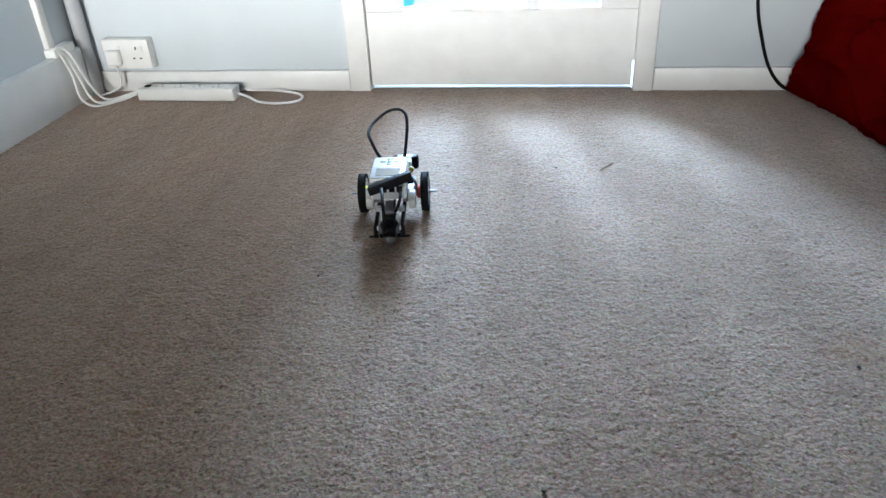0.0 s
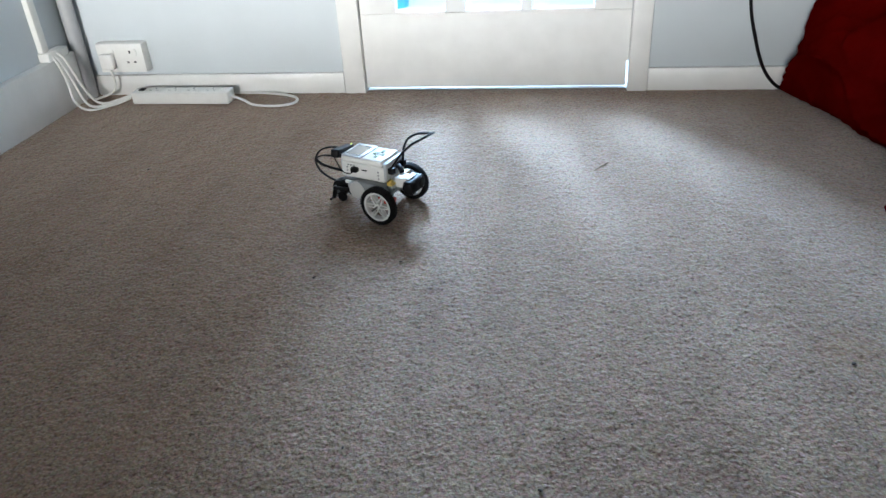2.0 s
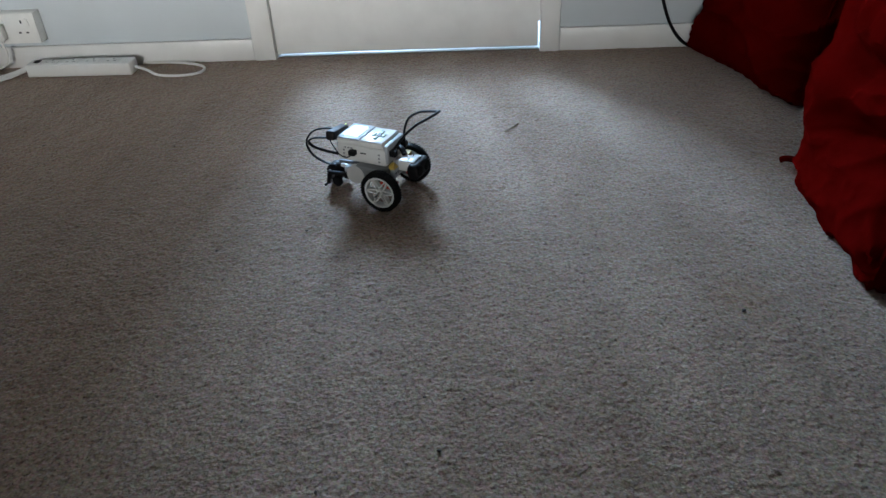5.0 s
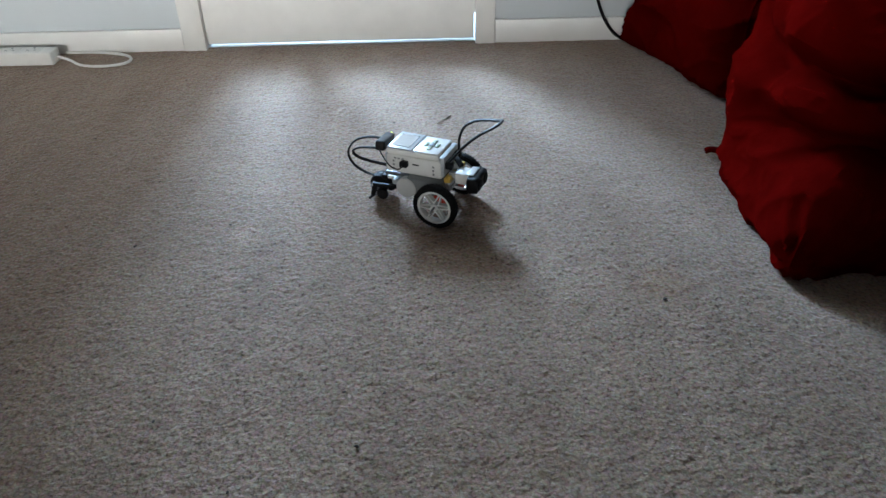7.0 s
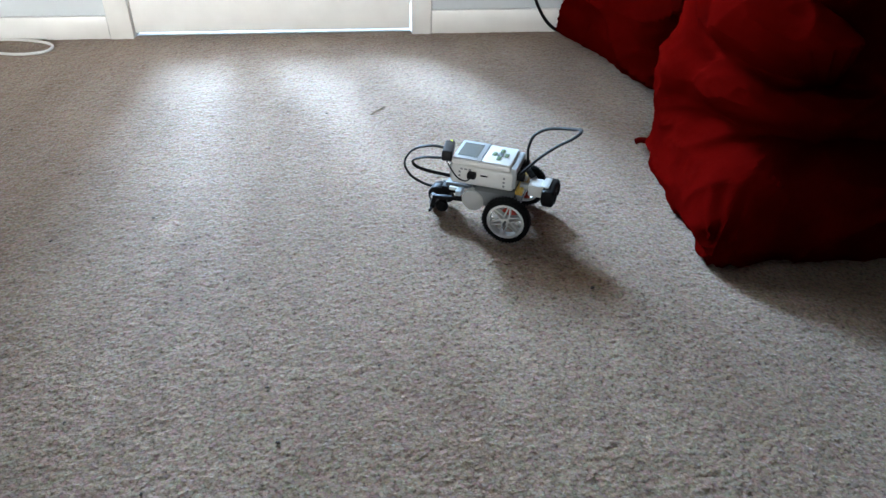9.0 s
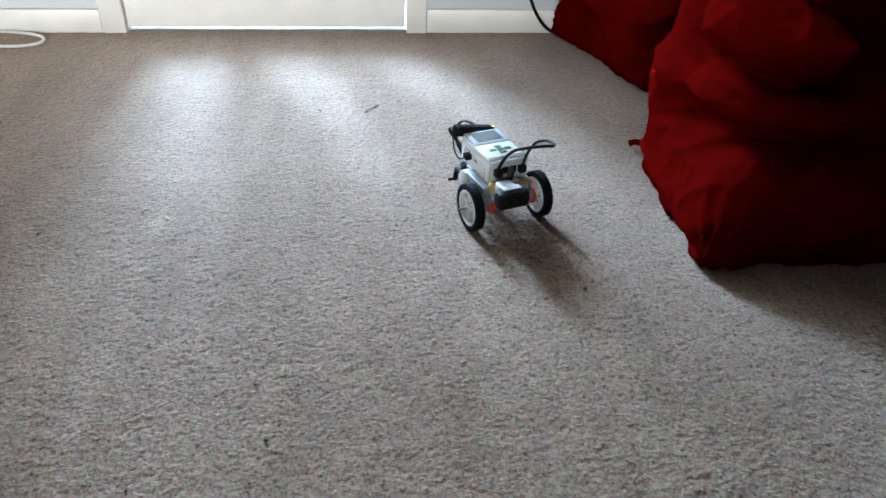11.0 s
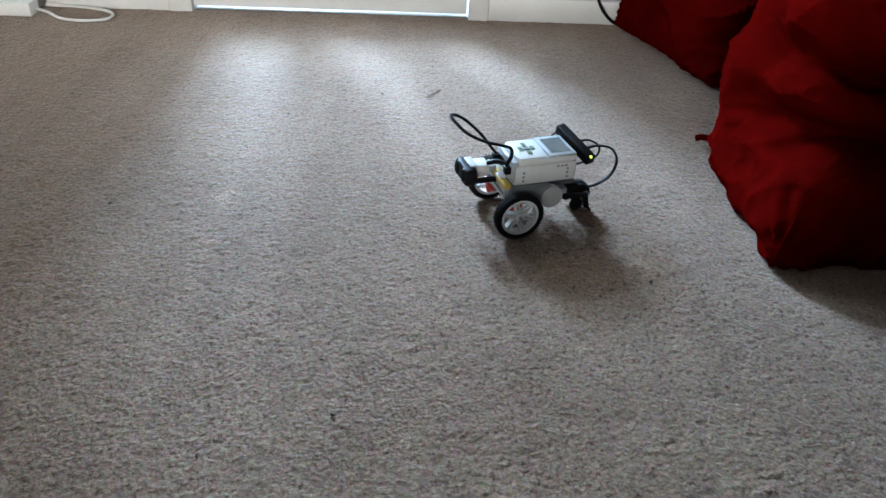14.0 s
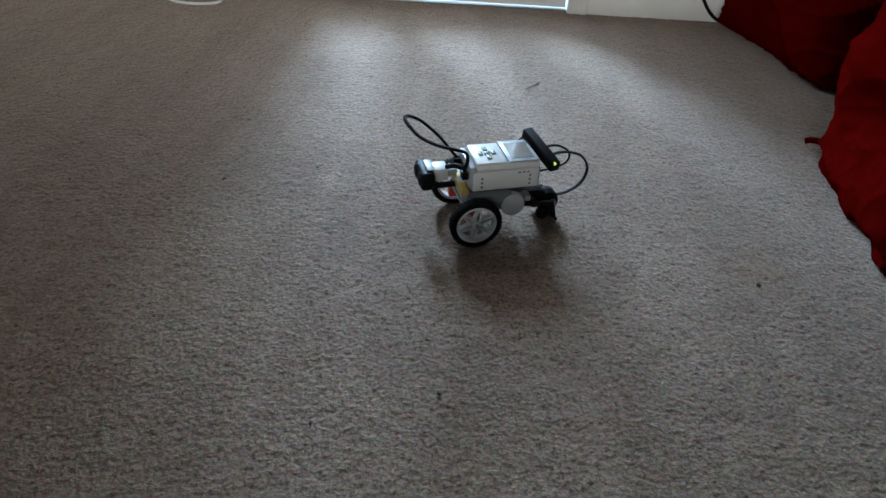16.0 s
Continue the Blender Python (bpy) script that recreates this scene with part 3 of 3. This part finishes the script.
def robot_body():
    c = part("controller", box(-0.104, 0.000, -0.034, 0.034, 0.075, 0.1085, bev=0.004, seg=3), BRICK_W, robot, "ivory white controller housing")
    part("top_shell", box(-0.1035, -0.006, -0.0335, 0.0335, 0.1088, 0.1185, bev=0.003), BRICK_W, c)
    part("keypad_plate", box(-0.054, -0.007, -0.031, 0.031, 0.1187, 0.1205, bev=0.001), BRICK_W, c)
    part("screen_bezel", box(-0.1025, -0.0555, -0.0325, 0.0325, 0.1187, 0.1215, bev=0.0012), BRICK_G, c, "light grey screen surround")
    part("screen", box(-0.0965, -0.0630, -0.0235, 0.0235, 0.1216, 0.1221), SCREEN, c, "dark glossy display")
    bm = bmesh.new()
    add_box(bm, -0.0055, 0.0045, -0.033, 0.033, 0.080, 0.1165, bev=0.003)
    part("front_cap", bm, BRICK_G, c, "grey front end with cable ports")
    for y in (-0.022, -0.0075, 0.0075, 0.022):
        part("port", box(0.0046, 0.0052, y - 0.0055, y + 0.0055, 0.094, 0.106), BLACK_P, c)
        part("port", box(-0.1072, -0.1066, y - 0.0055, y + 0.0055, 0.092, 0.104), BLACK_P, c)
    for x, y in ((-0.020, 0), (-0.040, 0), (-0.030, 0.013), (-0.030, -0.013)):
        part("button", box(x - 0.0035, x + 0.0035, y - 0.006, y + 0.006, 0.1206, 0.1222, bev=0.0008), GREEN_B, c, "green-grey button")
    part("button", box(-0.0345, -0.0255, -0.005, 0.005, 0.1206, 0.1224, bev=0.0008), MID_G, c, "dark centre button")
    part("rear_cap", box(-0.1065, -0.1045, -0.030, 0.030, 0.078, 0.108, bev=0.0008), BRICK_G, c, "grey rear end with cable ports")
    # slots and pin holes in the sides
    for sgn in (-1, 1):
        for x in (-0.086, -0.079, -0.072):
            part("slot", box(x - 0.0022, x + 0.0022, sgn * 0.0341 - 0.0003, sgn * 0.0341 + 0.0003, 0.1015, 0.1042), MOTOR_G, c)
        for z in (0.083, 0.090, 0.097):
            part("slot", box(-0.0165, -0.0130, sgn * 0.0341 - 0.0003, sgn * 0.0341 + 0.0003, z - 0.0017, z + 0.0017), MOTOR_G, c)
            part("slot", box(-0.0910, -0.0875, sgn * 0.0341 - 0.0003, sgn * 0.0341 + 0.0003, z - 0.0017, z + 0.0017), MOTOR_G, c)
    part("slot", box(-0.054, -0.042, -0.0345, -0.0340, 0.0945, 0.0970), BLACK_P, c)
    # motors below
    for sgn in (-1, 1):
        bm = bmesh.new()
        add_box(bm, -0.062, 0.006, sgn * 0.034 - 0.012, sgn * 0.034 + 0.012, 0.047, 0.0745, bev=0.004)
        add_box(bm, -0.012, 0.014, sgn * 0.036 - 0.012, sgn * 0.036 + 0.012, 0.032, 0.060, bev=0.006)
        m = part("motor", bm, MOTOR_G, robot, "grey drive motor")
        bm = bmesh.new()
        add_cyl(bm, 0.0185, 0.014, pose(-0.062, sgn * 0.041, 0.0545, 90), seg=32, bev=0.002)
        part("motor_end", bm, MOTOR_W, m, "round white motor end")
        bm = bmesh.new()
        add_cyl(bm, 0.014, 0.006, pose(0, sgn * 0.0500, R, 90), seg=24, bev=0.001)
        part("drive_disc", bm, RED_P, m, "orange-red drive disc")
        bm = bmesh.new()
        add_cyl(bm, 0.0085, 0.010, pose(0.012, sgn * 0.032, 0.040, 0, 90), seg=20, bev=0.001)
        part("disc_cap", bm, RED_P, m, "orange-red drive disc")
        bm = bmesh.new()
        add_cyl(bm, 0.0022, 0.048, pose(0, sgn * 0.063, R, 90), seg=10)
        part("axle", bm, STEEL, m, "grey axle")
    part("chassis_beam", box(-0.070, -0.058, -0.022, 0.022, 0.060, 0.0745, bev=0.002), MID_G, robot)
    part("chassis_beam", box(-0.010, 0.000, -0.023, 0.023, 0.050, 0.0745, bev=0.002), MID_G, robot)
    # front frame with studs and yellow beam
    fr = part("front_frame", box(0.006, 0.015, -0.034, 0.034, 0.054, 0.072, bev=0.001), BRICK_G, robot)
    part("yellow_beam", box(0.005, 0.017, -0.036, 0.036, 0.0725, 0.0810, bev=0.0012), YELLOW, fr, "yellow toy brick beam")
    part("white_tile", box(0.006, 0.016, -0.002, 0.014, 0.0812, 0.0845, bev=0.0006), BRICK_W, fr)
    for y in (-0.028, -0.020, -0.012, -0.004, 0.004, 0.012, 0.020, 0.028):
        bm = bmesh.new()
        add_cyl(bm, 0.0026, 0.0012, pose(0.0154, y, 0.063, 0, 90), seg=12)
        part("pin_hole", bm, MID_G, fr)
    # side arms that join the motors to the tail
    for sgn in (-1, 1):
        bm = bmesh.new()
        add_box(bm, -0.142, -0.058, sgn * 0.025 - 0.0038, sgn * 0.025 + 0.0038, -0.0038, 0.0038, bev=0.0025, m=pose(0.003, 0, 0.049, 0, -5, 0))
        arm = part("tail_beam", bm, BLACK_P, robot, "black perforated beam")
        part("tail_arm", box(-0.0042, 0.0042, -0.0038, 0.0038, -0.0115, 0.0115, bev=0.0025, m=pose(-0.137, sgn * 0.026, 0.024, 0, 14, 0)), BLACK_P, robot)
        bm = bmesh.new()
        add_cyl(bm, 0.0025, 0.018, pose(-0.139, sgn * 0.030, 0.0155, 90), seg=10)
        part("tail_pin", bm, BLACK_P, robot)
    part("tail_cross_beam", box(-0.098, -0.088, -0.028, 0.028, 0.046, 0.056, bev=0.002), BRICK_G, robot)
    part("tail_panel", box(-0.120, -0.075, -0.010, 0.010, 0.052, 0.060, bev=0.002), MID_G, robot)
    bm = bmesh.new()
    add_cyl(bm, 0.0185, 0.026, pose(-0.134, 0, 0.030, 90), seg=28, bev=0.005)
    add_box(bm, -0.128, -0.100, -0.012, 0.012, 0.040, 0.052, bev=0.004)
    dome = bmesh.ops.create_uvsphere(bm, u_segments=24, v_segments=14, radius=0.0195)["verts"]
    bmesh.ops.transform(bm, matrix=Matrix.Translation((-0.132, 0, 0.033)) @ Matrix.Diagonal((1.0, 0.95, 0.85, 1)), verts=dome)
    cm = part("castor_mount", bm, BLACK_P, robot, "black rear castor housing")
    bm = bmesh.new()
    bmesh.ops.create_uvsphere(bm, u_segments=24, v_segments=14, radius=0.0115)
    bmesh.ops.translate(bm, vec=(-0.142, 0, 0.0112), verts=bm.verts)
    part("castor_ball", bm, STEEL, cm, "dull steel castor ball")
    for sgn in (-1, 1):
        bm = bmesh.new()
        add_cyl(bm, 0.0085, 0.006, pose(-0.138, sgn * 0.0165, 0.030, 90), seg=18, bev=0.001)
        part("castor_cap", bm, MID_G, cm)
        bm = bmesh.new()
        add_cyl(bm, 0.011, 0.007, pose(-0.124, sgn * 0.0170, 0.016, 90), seg=20, bev=0.002)
        part("roller", bm, BLACK_P, cm)
        bm = bmesh.new()
        add_cyl(bm, 0.0045, 0.003, pose(-0.138, sgn * 0.0212, 0.033, 90), seg=14)
        part("cap", bm, BRICK_W, cm, "small white cap")
    part("tail_plate", box(-0.112, -0.090, -0.018, -0.012, 0.050, 0.056, bev=0.001), BRICK_W, robot, "small white link")


def robot_sensor():
    s = part("sensor", box(0.025, 0.050, -0.036, -0.008, 0.074, 0.095, bev=0.003), BRICK_W, robot, "white sensor housing")
    bm = bmesh.new()
    for y in (-0.036, -0.008):
        add_cyl(bm, 0.0130, 0.0215, pose(0.0595, y, 0.0805, 0, 90), seg=28, bev=0.003)
    add_box(bm, 0.0495, 0.0700, -0.0490, 0.0050, 0.0660, 0.0945, bev=0.006, seg=4)
    face = part("sensor_face", bm, BLACK_P, s, "wide black rounded sensor front")
    for y in (-0.036, -0.008):
        bm = bmesh.new()
        add_cyl(bm, 0.0095, 0.0016, pose(0.0705, y, 0.0805, 0, 90), seg=24, bev=0.0006)
        part("sensor_eye", bm, RUBBER, face, "black round sensor mesh")
    part("sensor_lid", box(0.047, 0.059, -0.038, -0.006, 0.0952, 0.0972, bev=0.0008), MOTOR_W, s)
    part("sensor_arm", box(0.010, 0.024, -0.026, -0.016, 0.078, 0.088, bev=0.001), BRICK_G, s)
    part("sensor_rail", box(0.014, 0.050, -0.005, 0.001, 0.068, 0.076, bev=0.001), BLACK_P, s)
    part("sensor_plug", tube([(0.004, 0.006, 0.100), (0.016, -0.002, 0.103), (0.028, -0.012, 0.097)], 0.0042, 1.3), BLACK_P, s)
    bm = bmesh.new()
    add_cyl(bm, 0.006, 0.005, pose(0.016, -0.036, 0.082, 0, 90), seg=18, bev=0.001)
    part("bush", bm, YELLOW, s, "tan bush")


def robot_cables():
    part("front_cable", tube([(0.004, -0.022, 0.100), (0.015, -0.025, 0.112), (0.038, -0.029, 0.141), (0.064, -0.030, 0.166), (0.083, -0.025, 0.178), (0.093, -0.010, 0.183), (0.091, 0.010, 0.180), (0.079, 0.028, 0.171), (0.057, 0.042, 0.163), (0.032, 0.046, 0.156), (0.014, 0.039, 0.145), (0.008, 0.030, 0.126), (0.010, 0.022, 0.108), (0.004, 0.022, 0.100)], 0.0024, 1.35, per=12), BLACK_P, robot, "flat black ribbon cable looped over the front")
    part("connector", box(0.004, 0.016, -0.028, -0.016, 0.094, 0.106, bev=0.001), BLACK_P, robot)
    part("connector", box(0.004, 0.014, 0.016, 0.028, 0.094, 0.106, bev=0.001), BLACK_P, robot)
    part("rear_cable", tube([(-0.116, 0.010, 0.110), (-0.148, 0.006, 0.115), (-0.181, 0.002, 0.105), (-0.198, 0.000, 0.080), (-0.190, 0.002, 0.055), (-0.165, 0.004, 0.041), (-0.140, 0.004, 0.038)], 0.0019, 1.6), BLACK_P, robot, "flat black cable looped behind to the castor")
    part("rear_cable", tube([(-0.112, -0.018, 0.108), (-0.132, -0.024, 0.110), (-0.156, -0.028, 0.108), (-0.174, -0.024, 0.097), (-0.170, -0.018, 0.084), (-0.148, -0.014, 0.077), (-0.115, -0.012, 0.074), (-0.085, -0.012, 0.073)], 0.0018, 1.6), BLACK_P, robot, "flat black cable looped behind the controller")
    part("side_plug", box(-0.074, -0.060, -0.046, -0.0345, 0.092, 0.102, bev=0.002), BLACK_P, robot, "black plug in the side")
    part("side_lead", tube([(-0.066, -0.045, 0.096), (-0.074, -0.051, 0.091), (-0.088, -0.053, 0.097), (-0.102, -0.051, 0.114), (-0.112, -0.044, 0.124), (-0.118, -0.038, 0.122)], 0.0012), BLACK_P, robot, "thin black lead")
    m = Matrix.Translation((-0.118, -0.006, 0.1165)) @ Matrix.Rotation(radians(-15), 4, "X") @ Matrix.Rotation(radians(14), 4, "Z")
    d = part("battery_bar", box(-0.0085, 0.0085, -0.043, 0.043, -0.0085, 0.0085, bev=0.003, seg=3, m=m), BLACK_P, robot, "slim black radio stick strapped behind")
    part("lamp", box(0.0010, 0.0040, 0.0400, 0.0436, 0.0060, 0.0088, m=m), LED, d, "tiny lit yellow lamp")


def wheel(side):
    """Spoked wheel about its own axle, which runs along y."""
    t = pose(0, 0, 0, 90)
    rim = lathe([(0.0315, -0.0062), (0.0308, -0.0068), (0.0268, -0.0068), (0.0262, -0.0058), (0.0268, 0.0), (0.0262, 0.0058), (0.0268, 0.0068), (0.0308, 0.0068), (0.0315, 0.0062), (0.0300, 0.0)], t, 48)
    w = part("wheel", rim, BRICK_W, robot, "white six-spoked wheel")
    hub = bmesh.new()
    add_cyl(hub, 0.0065, 0.0135, t, seg=20, bev=0.001)
    part("hub", hub, BRICK_W, w)
    first = None
    for k in range(6):
        for d in (-1, 1):
            m = Matrix.Rotation(math.radians(60 * k), 4, "Y") @ Matrix.Translation((0.0164, 0, 0)) @ Matrix.Rotation(math.radians(8 * d), 4, "Y") @ Matrix.Translation((0, 0, 0.0028 * d))
            if first is None:
                first = part("spoke", box(-0.0115, 0.0115, -0.0045, 0.0045, -0.0012, 0.0012), BRICK_W, w)
                first.matrix_local = m
            else:
                o = new("spoke", first.data)
                o.parent, o.matrix_local = w, m
    tyre = lathe([(0.0306, -0.0071), (0.0345, -0.0080), (0.0378, -0.0070), (R - 0.0005, -0.0040), (R - 0.0001, 0.0), (R - 0.0005, 0.0040), (0.0378, 0.0070), (0.0345, 0.0080), (0.0306, 0.0071)], t, 56)
    for k in range(44):
        a = 2 * math.pi * k / 44
        for d in (-1, 1):
            m = Matrix.Rotation(a, 4, "Y") @ Matrix.Translation((R - 0.0016, 0.0048 * d, 0))
            add_box(tyre, -0.0010, 0.0011, -0.0026, 0.0026, -0.0010, 0.0010, m=m)
    part("tyre", tyre, RUBBER, w, "thin black rubber tyre")
    return w


robot_body()
robot_sensor()
robot_cables()
WHEELS = [(wheel(s), s) for s in (-1, 1)]


# ---- crumbs on the carpet ----
def crumbs():
    spots = [(0.121, -1.033, 4), (0.268, -0.973, 4), (0.096, -0.806, 3), (0.188, -0.948, 2), (0.357, -0.673, 3), (0.395, -0.807, 2), (0.543, -0.557, 4), (0.075, -0.237, 3), (-0.104, -0.597, 4), (0.668, -0.657, 2), (0.27, -1.432, 3), (0.384, -1.541, 3), (0.267, -1.281, 2), (0.523, -1.482, 4), (0.501, -1.392, 3), (0.642, -1.363, 3), (0.414, -1.209, 2), (0.553, -1.396, 3), (-0.542, -0.321, 3), (-0.417, -0.578, 4), (-0.129, -1.068, 3), (-0.183, -1.345, 3), (0.963, -1.221, 5)]
    rng = random.Random(8)
    for x, y, s in spots:
        bm = bmesh.new()
        bmesh.ops.create_icosphere(bm, subdivisions=2, radius=0.00055 * s)
        for v in bm.verts:
            v.co *= 1 + 0.5 * noise.noise(v.co * 700 + Vector((x * 50, y * 50, 0)))
            v.co.z *= 0.5
            v.co.x *= 1.5
        bmesh.ops.transform(bm, matrix=pose(0, 0, 0.001, 0, 0, rng.uniform(0, 180)), verts=bm.verts)
        ob = tagged(link("crumb", bm, DARK_CRUMB), "tiny dark crumb lying on the carpet", "crumb", "crumbs on the carpet")
        ob.location = (x, y, 0)
    tagged(link("straw", tube([(0.640, -0.568, 0.0006), (0.652, -0.552, 0.0010), (0.672, -0.524, 0.0006)], 0.0011, per=6), STRAW), "short dry straw lying on the carpet", "straw")


crumbs()


# ---- movement ----
ROBOT = [
    (0.0, 0.214, -0.773, 96), (0.6, 0.214, -0.773, 96), (0.75, 0.214, -0.773, 92), (0.9, 0.214, -0.772, 78), (1.1, 0.216, -0.770, 53), (1.3, 0.218, -0.768, 34), (1.5, 0.221, -0.767, 15),
    (1.7, 0.222, -0.768, -9), (1.85, 0.224, -0.769, -20), (2.0, 0.226, -0.770, -22), (3.2, 0.228, -0.772, -22), (3.35, 0.234, -0.774, -22),
    (3.5, 0.250, -0.780, -22), (4.0, 0.306, -0.802, -22), (4.5, 0.363, -0.824, -22), (5.0, 0.423, -0.846, -23), (5.4, 0.469, -0.864, -23), (5.8, 0.515, -0.883, -23), (6.2, 0.561, -0.901, -24), (6.6, 0.607, -0.920, -24), (7.0, 0.653, -0.939, -24),
    (7.5, 0.711, -0.962, -24), (8.0, 0.770, -0.985, -24), (8.5, 0.828, -1.006, -24), (8.85, 0.868, -1.022, -24), (9.0, 0.878, -1.027, -24),
    (9.2, 0.879, -1.028, -24), (10.5, 0.879, -1.028, -24), (10.65, 0.877, -1.027, -32), (10.8, 0.875, -1.026, -50), (11.05, 0.870, -1.024, -79), (11.3, 0.866, -1.023, -112), (11.45, 0.864, -1.022, -130), (11.6, 0.863, -1.021, -147), (11.75, 0.863, -1.021, -162), (11.85, 0.863, -1.020, -166), (12.0, 0.863, -1.020, -166), (13.05, 0.862, -1.020, -166), (13.2, 0.851, -1.023, -166),
    (13.5, 0.816, -1.032, -165), (14.0, 0.759, -1.048, -164), (14.5, 0.703, -1.064, -163), (15.0, 0.646, -1.081, -163), (15.5, 0.589, -1.098, -162), (16.0, 0.532, -1.114, -162)]


def motions():
    walk(robot, [(t, pose(x, y, 0, 0, 0, a)) for t, x, y, a in ROBOT])
    for w, s in WHEELS:
        rows, spin, last = [], 20.0 + 15 * s, None
        for t, x, y, a in ROBOT:
            if last:
                ds = math.hypot(x - last[0], y - last[1]) * (1 if t > 2.0 else 0)
                turn = radians(a - last[2])
                if 10.4 < t < 12.1 or t <= 2.0:
                    ds = 0
                spin += math.degrees((ds - s * TW * turn) / R)
            rows.append((t, pose(0, s * TW, R, 0, spin, 0)))
            last = (x, y, a)
        walk(w, rows)


motions()
